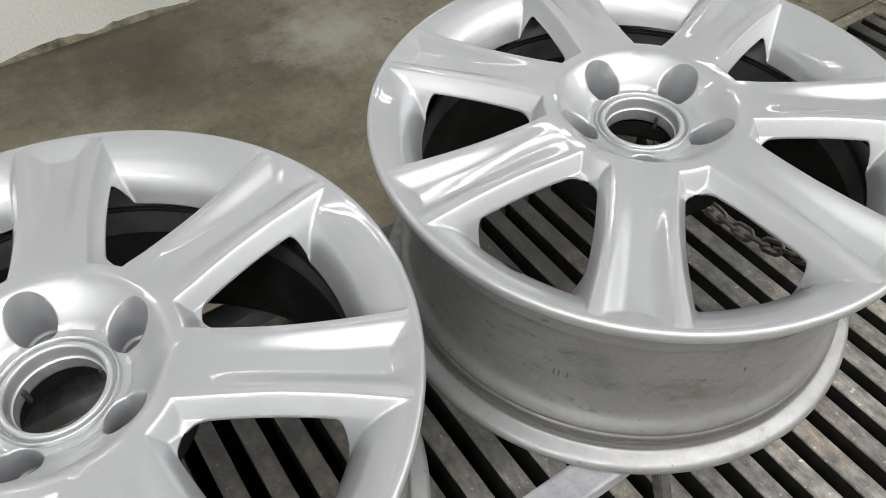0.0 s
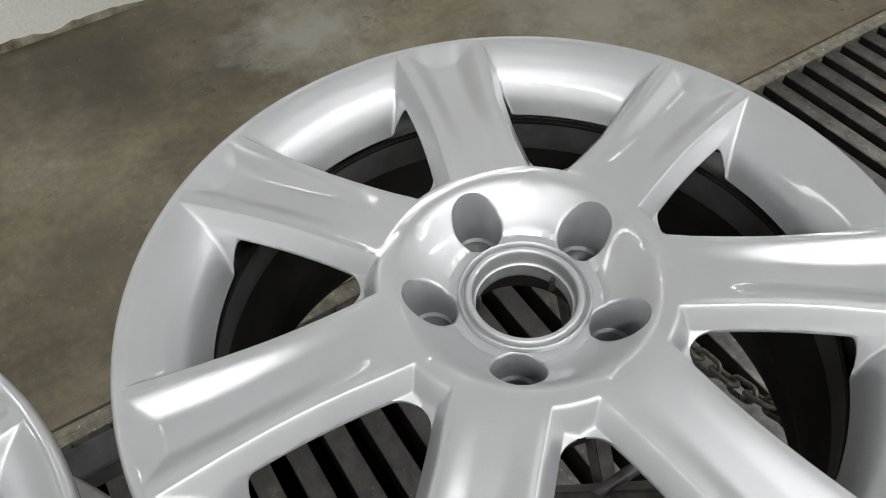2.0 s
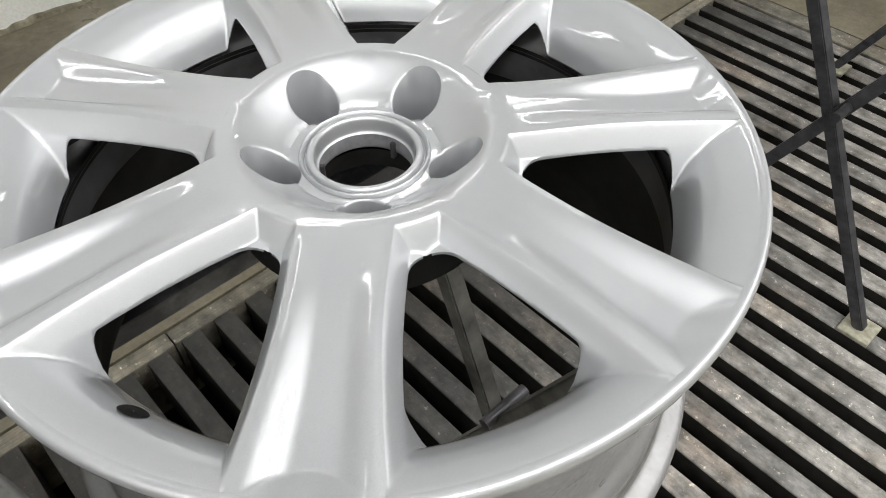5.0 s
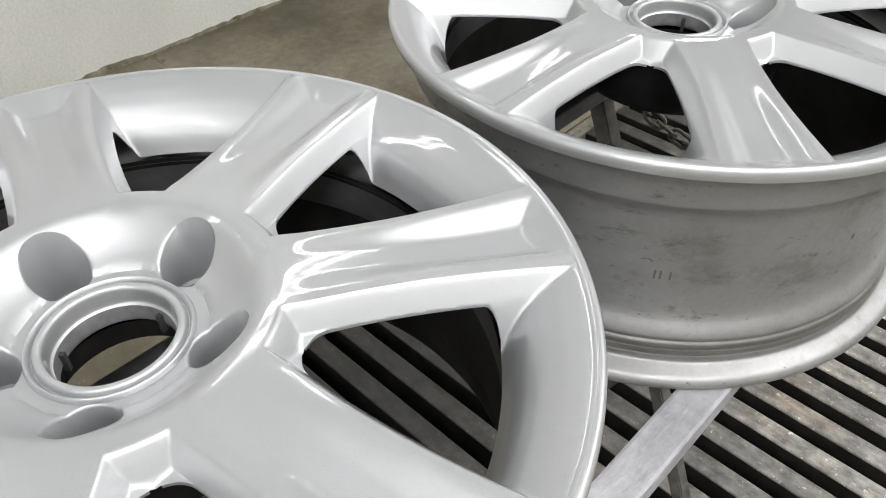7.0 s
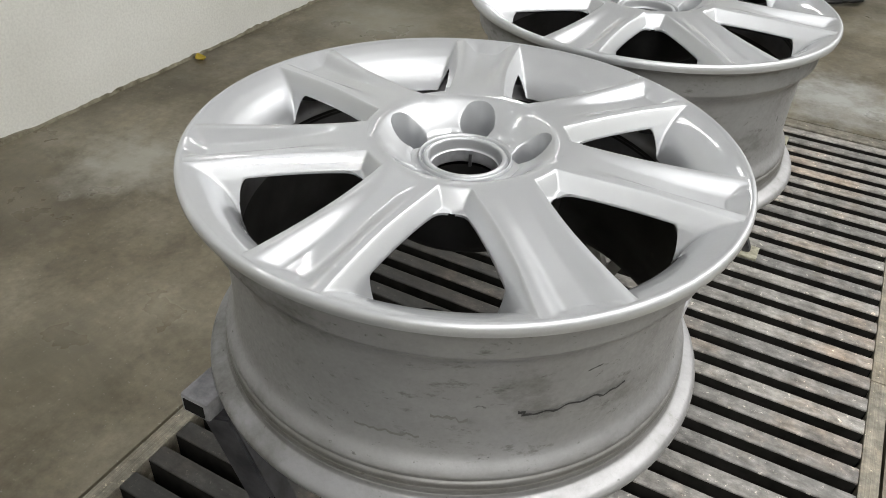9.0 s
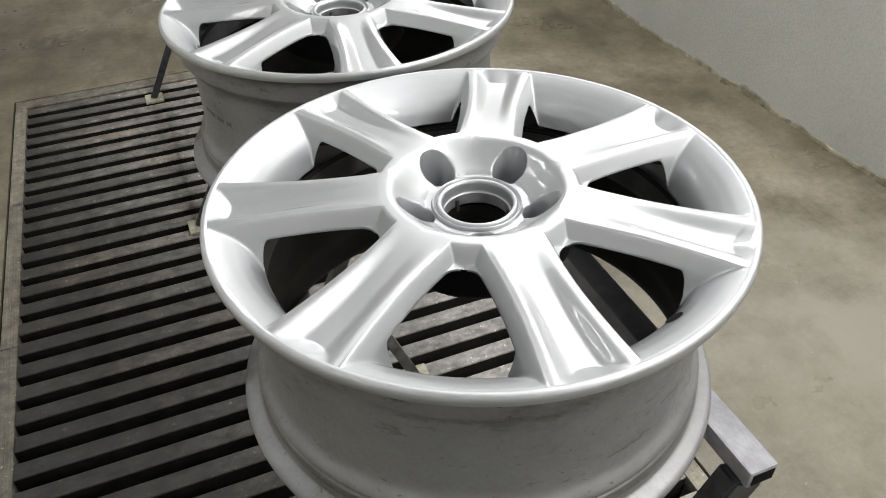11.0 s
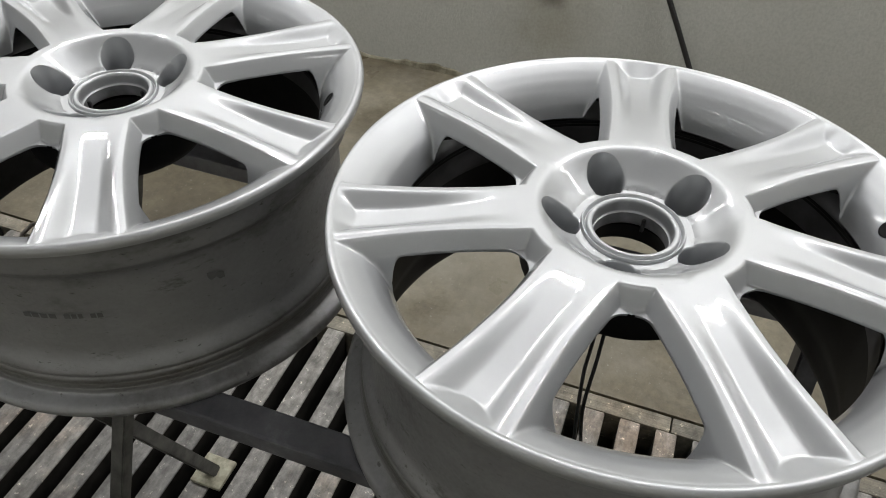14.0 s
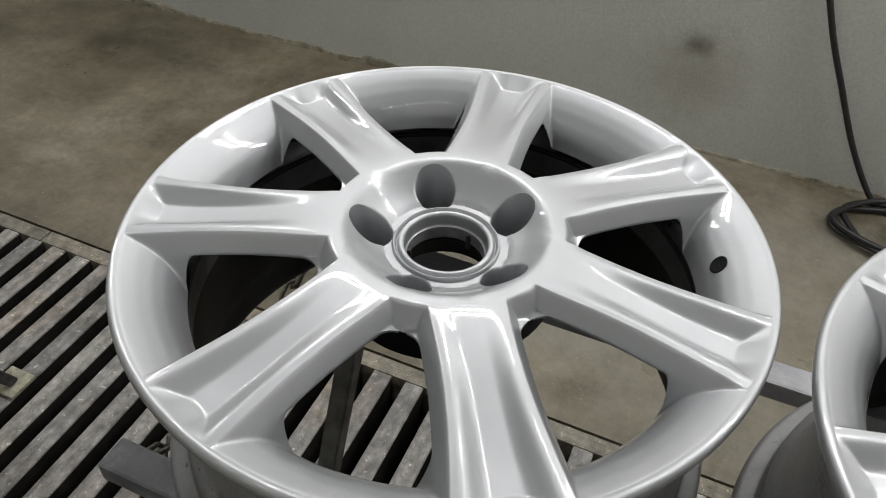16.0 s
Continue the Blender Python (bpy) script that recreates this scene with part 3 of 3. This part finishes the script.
BORE = [(0.0402, -0.0171), (0.0394, -0.0148), (0.0386, -0.0142), (0.0374, -0.0158), (0.0368, -0.0180), (0.0360, -0.0180), (0.0352, -0.0154), (0.0342, -0.0144), (0.0325, -0.0144),
        (0.0313, -0.0152), (0.0307, -0.0170), (0.0305, -0.0248), (0.0290, -0.0260), (0.0288, -0.0358), (0.0300, -0.0378), (0.0345, -0.0383)]


def rounded(profile, times=2):
    """Cuts the corners of a profile."""
    for _ in range(times):
        out = [profile[0]]
        for (a, b), (c, d) in zip(profile, profile[1:]):
            out += [(a * 0.78 + c * 0.22, b * 0.78 + d * 0.22), (a * 0.22 + c * 0.78, b * 0.22 + d * 0.78)]
        profile = out + [profile[-1]]
    return profile


SPOKE_MESH, SOCKET_MESH = spoke_mesh(), lug_socket_mesh()


def alloy_wheel(m, label):
    wheel = empty("alloy_wheel", m, label, "wheel rim", "wheels on the rack")
    part("rim_lip", lathe(rounded(RIM), 220), M_SILVER, wheel, "glossy silver rim lip")
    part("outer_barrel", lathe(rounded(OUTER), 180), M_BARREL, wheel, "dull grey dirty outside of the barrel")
    part("inner_barrel", lathe(rounded(INNER, 1), 120), M_INNER, wheel, "dark inside of the barrel with shade painted in")
    part("barrel_edge", lathe([(0.1888, -0.0475), (0.1893, -0.049), (0.1898, -0.060), (0.1902, -0.074), (0.1910, -0.078)], 120), M_EDGE, wheel, "grey oversprayed edge inside the barrel")
    part("hub_bore", lathe(rounded(BORE[:13], 2), 120), M_SILVER, wheel, "stepped silver bore ring")
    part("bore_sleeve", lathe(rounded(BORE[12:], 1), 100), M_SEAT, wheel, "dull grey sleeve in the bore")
    for k in range(7):
        ob = part("spoke", None, None, wheel, data=SPOKE_MESH)
        ob.rotation_euler.z = k * STEP
    for k in range(5):
        ob = part("lug_socket", None, None, wheel, data=SOCKET_MESH)
        ob.rotation_euler.z = 1.5 * STEP + k * 2 * math.pi / 5
    for k in range(3):
        a = 0.5 + k * 2 * math.pi / 3
        bm = bmesh.new()
        add_box(bm, 0.0262, 0.0303, -0.0014, 0.0014, -0.0405, -0.0285, 0.0005)
        ob = part("bore_clip", bm, M_CLIP, wheel, "small dark clip")
        ob.rotation_euler.z = a
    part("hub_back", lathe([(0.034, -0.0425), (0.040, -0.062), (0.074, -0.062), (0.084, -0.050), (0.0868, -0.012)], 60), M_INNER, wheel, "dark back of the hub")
    return wheel



def on_barrel(wheel, turn, a0, a1, z0, z1, height, mat, name, label, wobble=0.0):
    """A thin mark that follows the barrel; angles in degrees in the room, heights from the wheel's face."""
    bm = bmesh.new()
    n_s = max(6, int(abs(a1 - a0) * 1.2))
    rows = []
    for i in range(n_s + 1):
        u = i / n_s
        a = math.radians(a0 + (a1 - a0) * u - turn)
        z = z0 + (z1 - z0) * u + wobble * noise.noise(Vector((u * 9, z0 * 50, 1)))
        h = height * (0.55 + 0.45 * abs(noise.noise(Vector((u * 13, z0 * 31, 5)))) * 2) if wobble else height
        rr = 0.2041
        rows.append([bm.verts.new((rr * math.cos(a), rr * math.sin(a), z + d * h)) for d in (-0.5, 0.5)])
    for p, q in zip(rows, rows[1:]):
        bm.faces.new((p[0], q[0], q[1], p[1]))
    return part(name, bm, mat, wheel, label)


def valve_hole(wheel):
    # a thin disc on the bowl; its near black paints the hole's shade
    r = 0.1995
    bm = bmesh.new()
    c = Vector((r, 0, bowl(r)))
    slope = math.atan2(bowl(r + 0.003) - bowl(r - 0.003), 0.006)
    ex, ey, ez = Vector((math.cos(slope), 0, math.sin(slope))), Vector((0, 1, 0)), Vector((-math.sin(slope), 0, math.cos(slope)))
    rings = []
    for rad, up in ((0.0074, 0.0003), (0.0068, 0.0007), (0.0060, 0.0006), (0.0004, 0.0005)):
        rings.append([bm.verts.new(c + ex * rad * math.cos(a) + ey * rad * math.sin(a) + ez * up) for a in np.linspace(0, 2 * math.pi, 25)[:-1]])
    for p, q in zip(rings, rings[1:]):
        for k in range(24):
            bm.faces.new((p[k], p[(k + 1) % 24], q[(k + 1) % 24], q[k]))
    ob = part("valve_hole", bm, M_INNER, wheel, "round valve hole painted dark")
    ob.rotation_euler.z = -STEP / 2


TA, TB = -42.988, -44.913              # how far each wheel is turned
SLOPE, LEAN = -0.531, 0.120          # the rack sinks a little to the north
wheel_a = alloy_wheel(pose(0, 0, FLOOR_TO_RIM, SLOPE, LEAN, 0) @ pose(0, 0, 0, 0, 0, TA), "silver seven-spoke alloy wheel with a scratched grey barrel")
wheel_b = alloy_wheel(pose(0.0158, 0.4864, FLOOR_TO_RIM - 0.0072, SLOPE, LEAN, 0) @ pose(0, 0, 0, 0, 0, TB), "silver seven-spoke alloy wheel with faded print on its barrel")

for w in (wheel_a, wheel_b):
    valve_hole(w)
on_barrel(wheel_a, TA, -49.8, -25, -0.1085, -0.1110, 0.0022, M_BLACK, "scratch", "dark ragged scratch", 0.004)
on_barrel(wheel_a, TA, -50.6, -49.0, -0.1060, -0.1090, 0.0040, M_BLACK, "scratch", "dark ragged scratch", 0.002)
on_barrel(wheel_a, TA, -36.5, -33, -0.0790, -0.0770, 0.0012, M_BLACK, "scratch", "fine dark scratch", 0.001)
on_barrel(wheel_a, TA, -84, -70, -0.136, -0.134, 0.0030, M_SCUFF, "scratch", "faint dark scuff", 0.004)
on_barrel(wheel_a, TA, -68, -60.5, -0.108, -0.114, 0.0034, M_SCUFF, "scratch", "faint dark scuff", 0.004)
on_barrel(wheel_a, TA, -40, -34, -0.148, -0.149, 0.0024, M_SCUFF, "scratch", "faint dark scuff", 0.003)
on_barrel(wheel_a, TA, -165, -161, -0.104, -0.106, 0.0040, M_SCUFF, "scratch", "faint dark scuff", 0.003)
for a0, a1 in ((-169, -167.3), (-167, -165.4), (-165, -163.4), (-163, -161.4), (-159.6, -158.2), (-157.9, -156.8), (-156.4, -155.4), (-153.7, -152.5), (-152.2, -151)):
    on_barrel(wheel_b, TB, a0, a1, -0.1005, -0.1005, 0.0052, M_FADED, "faded_print", "faded grey print")
on_barrel(wheel_b, TB, -135.2, -128.2, -0.150, -0.1486, 0.0035, M_BLACK, "scratch", "dark scuff", 0.004)
on_barrel(wheel_b, TB, -126.6, -122.6, -0.086, -0.089, 0.0085, M_FADED, "scratch", "dark rubbed patch", 0.003)
on_barrel(wheel_b, TB, -126.4, -124.9, -0.056, -0.058, 0.0035, M_FADED, "scratch", "dark nick", 0.002)
for a0 in (-58.4, -57.3, -55.4):
    on_barrel(wheel_b, TB, a0, a0 + 0.45, -0.112, -0.112, 0.0080, M_FADED, "faded_print", "faded grey print")
on_barrel(wheel_b, TB, -46.2, -45.4, -0.054, -0.055, 0.006, M_BLACK, "scratch", "dark nick", 0.002)
on_barrel(wheel_b, TB, -17.6, -16.8, -0.095, -0.098, 0.007, M_FADED, "scratch", "dark nick", 0.002)

# ---- rack under the wheels ----
RAIL_TOP = FLOOR_TO_RIM - 0.2065


def wheel_rack(y0, y1, xw, xe, label, broad_front):
    """Two square rails on two crossed pairs of legs."""
    rack = empty("wheel_rack", pose(0, 0, 0), label, "rack", "racks over the grating")
    zt = RAIL_TOP - 0.0005
    for x in (xw, xe):
        ya = y0 - 0.013 if x == xe else y0 + 0.010
        bm = bmesh.new()
        add_box(bm, x - 0.0155, x + 0.0155, ya, y1, zt - 0.022, zt, 0.003)
        for v in bm.verts:
            v.co.z += math.radians(SLOPE) * v.co.y if broad_front else 0.0
        rail = part("rail", bm, M_RAIL_PALE if broad_front and x == xe else M_RAIL, rack, "square rail thick with grey overspray", smooth=False)
        for ye, s in ((ya, -1), (y1, 1)):
            # closed end; a near-black plate paints the shade of the hollow
            bm = bmesh.new()
            add_box(bm, x - 0.0115, x + 0.0115, ye + s * 0.0004 - 0.0004, ye + s * 0.0004 + 0.0004, zt - 0.018, zt - 0.004)
            for v in bm.verts:
                v.co.z += math.radians(SLOPE) * v.co.y if broad_front else 0.0
            part("open_end", bm, M_PIT, rail, "open tube end painted dark", smooth=False)
    for ye, lean in ((y0 + 0.018, 0.012), (y1 - 0.072, -0.012)):
        for k, (xt, xf) in enumerate(((xw + 0.098, xe + 0.005), (xe - 0.045, xw - 0.045))):
            yl = ye + (0.013 if k else -0.013)
            if broad_front and ye > 0:
                xt, xf, yl, lean = (-0.155, 0.148, ye + 0.020, 0.002) if k == 0 else (0.158, -0.196, ye - 0.008, 0.0)
            if not broad_front:
                xt, xf, lean = ((xw + 0.010, 0.205, 0.105) if k == 0 else (xe - 0.005, -0.242, 0.015)) if ye < 2 else (xt, xf - (0.08 if k else 0.0), 0.05)
            if broad_front and ye < 0:
                xt, yl = (xe - 0.004, ye - 0.014) if k else (xw + 0.012, ye + 0.013)
                bm = tube([(xt, 0, zt - 0.022), (xf, 0, 0.010)], 0.020, square=True)
                for v in bm.verts:
                    v.co.y = v.co.y * 0.62 + yl + lean * (1 - v.co.z / zt)
                leg = part("leg", bm, M_DARKSTEEL, rack, "broad black steel leg", smooth=False)
            else:
                leg = part("leg", tube([(xt, yl, zt - 0.022), (xf, yl + lean, 0.010)], 0.0115, square=True), M_LEG if broad_front else M_DARKSTEEL, rack, "grimy square steel leg", smooth=False)
                part("top_lug", tube([((xe if k else xw), yl, zt - 0.031), (xt, yl, zt - 0.031)], 0.009, square=True), M_LEG, leg, smooth=False)
            bm = bmesh.new()
            add_box(bm, xf - 0.033, xf + 0.033, yl + lean - 0.033, yl + lean + 0.033, 0.0, 0.010, 0.003)
            part("foot_pad", bm, M_PAD, leg, "pale square foot plate", smooth=False)
        part("pivot_bolt", tube([(0.018, ye - 0.034, 0.515), (0.018, ye + 0.034, 0.515)], 0.008, 12), M_DARKSTEEL, rack, "dark pivot bolt")
    return rack


wheel_rack(-0.215, 0.712, -0.150, 0.177, "steel rack with crossed legs carrying the wheels", True)
wheel_rack(1.43, 2.38, -0.161, 0.165, "empty steel rack with crossed legs on the grating", False)


# ---- chain, wires, hose, leaf ----
def link_mesh():
    pts = []
    for i in range(20):
        a = 2 * math.pi * i / 20
        pts.append((0.0085 * math.cos(a) + (0.006 if math.cos(a) > 0 else -0.006), 0.0075 * math.sin(a), 0))
    bm = bmesh.new()
    rings = []
    for i in range(20):
        p, nx = Vector(pts[i]), Vector(pts[(i + 1) % 20]) - Vector(pts[i - 1])
        side = nx.normalized().cross(Vector((0, 0, 1)))
        rings.append([bm.verts.new(p + (side * math.cos(b) + Vector((0, 0, 1)) * math.sin(b)) * 0.0026) for b in (0, 1.047, 2.094, 3.1416, 4.189, 5.236)])
    for i in range(20):
        p, q = rings[i], rings[(i + 1) % 20]
        for k in range(6):
            bm.faces.new((p[k], q[k], q[(k + 1) % 6], p[(k + 1) % 6]))
    me = bpy.data.meshes.new("link")
    bm.to_mesh(me)
    bm.free()
    me.materials.append(M_CHAIN)
    me.polygons.foreach_set("use_smooth", [True] * len(me.polygons))
    return me


LINK = link_mesh()


def hanging_chain(points, label):
    ch = empty("chain", pose(0, 0, 0), label, "chain")
    line = curve(points, 24)
    gap, want, i = 0.0, 0.0, 0
    for a, b in zip(line, line[1:]):
        d = (b - a).length
        if gap >= want:
            ob = part("link", None, None, ch, data=LINK)
            m = (b - a).to_track_quat("X", "Z").to_matrix().to_4x4() @ pose(0, 0, 0, 90 * (i % 2) + 35, 0, 0)
            ob.matrix_basis = Matrix.Translation(a) @ m
            want += 0.0205
            i += 1
        gap += d
    return ch


hanging_chain([(0.160, 0.700, 0.790), (0.125, 0.70, 0.772), (0.06, 0.70, 0.740), (-0.01, 0.70, 0.730), (-0.08, 0.70, 0.745), (-0.144, 0.69, 0.785)], "rusty dark steel chain slung between the rack's rails")


def strand(name, points, radius, mat, label, category):
    ob = part(name, tube(curve(points, 8), radius, 8), mat, None)
    return tagged(ob, label, category)


strand("tie_wire", [(0.172, -0.004, 0.792), (0.160, 0.0, 0.775), (0.139, 0.0, 0.766), (0.09, 0.0, 0.735), (0.038, 0.0, 0.697), (-0.04, -0.02, 0.700), (-0.12, -0.05, 0.745), (-0.142, -0.06, 0.79)], 0.0022, M_RUBBER, "thin black wire slung between the rack's rails", "wire")
strand("tie_wire", [(0.176, 0.012, 0.775), (0.168, 0.01, 0.725), (0.13, 0.01, 0.705), (0.095, 0.01, 0.69), (0.03, 0.0, 0.655), (-0.05, -0.02, 0.665), (-0.13, -0.045, 0.73), (-0.141, -0.055, 0.79)], 0.0022, M_RUBBER, "thin black wire slung between the rack's rails", "wire")

# black hose down the east wall into a loose coil on the floor
hose = [(1.769, 0.42, 1.30), (1.765, 0.24, 0.80), (1.759, 0.115, 0.50), (1.753, 0.02, 0.32), (1.747, -0.07, 0.16), (1.737, -0.165, 0.03), (1.707, -0.215, 0.012)]
for k in range(26):
    a = -0.9 + k * 2 * math.pi / 9
    rx, ry = 0.125 + 0.010 * math.sin(2.3 * k), 0.20 + 0.025 * math.cos(1.7 * k)
    hose.append((1.602 + rx * math.cos(a), -0.285 + ry * math.sin(a), 0.012 + 0.0012 * k))
strand("air_hose", hose, 0.0085, M_RUBBER, "black rubber air hose hanging down the wall into a loose coil", "hose")

# dark loops of hose at the far end of the grating
loops = []
for k in range(44):
    a = k * 2 * math.pi / 11
    loops.append((0.02 + (0.28 + 0.03 * math.sin(k)) * math.cos(a), 4.32 + (0.17 + 0.03 * math.cos(2.1 * k)) * math.sin(a), 0.014 + 0.001 * k))
strand("air_hose", loops, 0.011, M_RUBBER, "dark hose lying in loops on the concrete floor", "hose")

# a yellow leaf by the west wall
bm = bmesh.new()
rows = []
for i in range(9):
    u = i / 8
    w = 0.022 * math.sin(math.pi * min(u * 1.02, 1.0)) ** 0.8 + 0.0006
    rows.append([bm.verts.new((x * w, (u - 0.5) * 0.075, 0.004 + 0.006 * x * x + 0.008 * (u - 0.5) ** 2 * 4)) for x in (-1, -0.5, 0, 0.5, 1)])
for p, q in zip(rows, rows[1:]):
    for k in range(4):
        bm.faces.new((p[k], p[k + 1], q[k + 1], q[k]))
bmesh.ops.solidify(bm, geom=list(bm.faces), thickness=0.0008)
leaf = part("leaf", bm, M_LEAF, None)
leaf.location, leaf.rotation_euler = (-2.113, 1.735, 0.0), (0, 0, 1.1)
tagged(leaf, "small curled yellow leaf lying near the wall", "leaf")

# crust of dirt along the foot of the walls
for nm, x, s in (("trim_west", ROOM_W, 1), ("trim_east", ROOM_E, -1)):
    bm = bmesh.new()
    low, high = [], []
    for i in range(430):
        yy = ROOM_S + (ROOM_N - ROOM_S) * i / 429
        h = 0.008 + 0.034 * abs(noise.noise(Vector((yy * 3.1, s, 0)))) + 0.014 * abs(noise.noise(Vector((yy * 17, s, 3))))
        low.append(bm.verts.new((x + s * 0.006, yy, 0.0005)))
        high.append((bm.verts.new((x + s * 0.003, yy, h * 0.8)), bm.verts.new((x + s * 0.0002, yy, h))))
    for i in range(429):
        bm.faces.new((low[i], low[i + 1], high[i + 1][0], high[i][0]))
        bm.faces.new((high[i][0], high[i + 1][0], high[i + 1][1], high[i][1]))
    setting(nm, bm, M_SPLASH, "crust of brown dirt along the wall's foot", "trim")

# ---- slatted grating in the floor, last because of its many pieces ----
grating = empty("floor_grating", pose(0, 0, 0), "worn concrete extraction grating with long open slots", "floor grating", kind="structure")
for x0, x1 in ((BW, GW), (GE, BE)):
    bm = bmesh.new()
    add_box(bm, x0, x1, 0, 0.669, -0.09, 0.0, 0.003)
    first = part("border_block", bm, M_BORDER, grating, smooth=False)
    first.location.y = GS
    for k in range(1, 7):
        ob = part("border_block", None, None, grating, data=first.data)
        ob.location.y = GS + 0.672 * k
for y0, y1 in ((GS - 0.066, GS - 0.001), (GN + 0.001, GN + 0.066)):
    bm = bmesh.new()
    add_box(bm, BW, BE, y0, y1, -0.09, 0.0, 0.003)
    part("end_block", bm, M_BORDER, grating, smooth=False)
PITCH, SLAT = 0.0778, 0.0445
bm = bmesh.new()
add_box(bm, GW + 0.0005, GE - 0.0005, -SLAT / 2, SLAT / 2, -0.120, -0.0005, 0.004)
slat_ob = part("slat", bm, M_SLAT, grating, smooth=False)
slat_ob.data.materials.append(M_SOOT_SHADE)
# faces below the top edge take the slot's painted shade
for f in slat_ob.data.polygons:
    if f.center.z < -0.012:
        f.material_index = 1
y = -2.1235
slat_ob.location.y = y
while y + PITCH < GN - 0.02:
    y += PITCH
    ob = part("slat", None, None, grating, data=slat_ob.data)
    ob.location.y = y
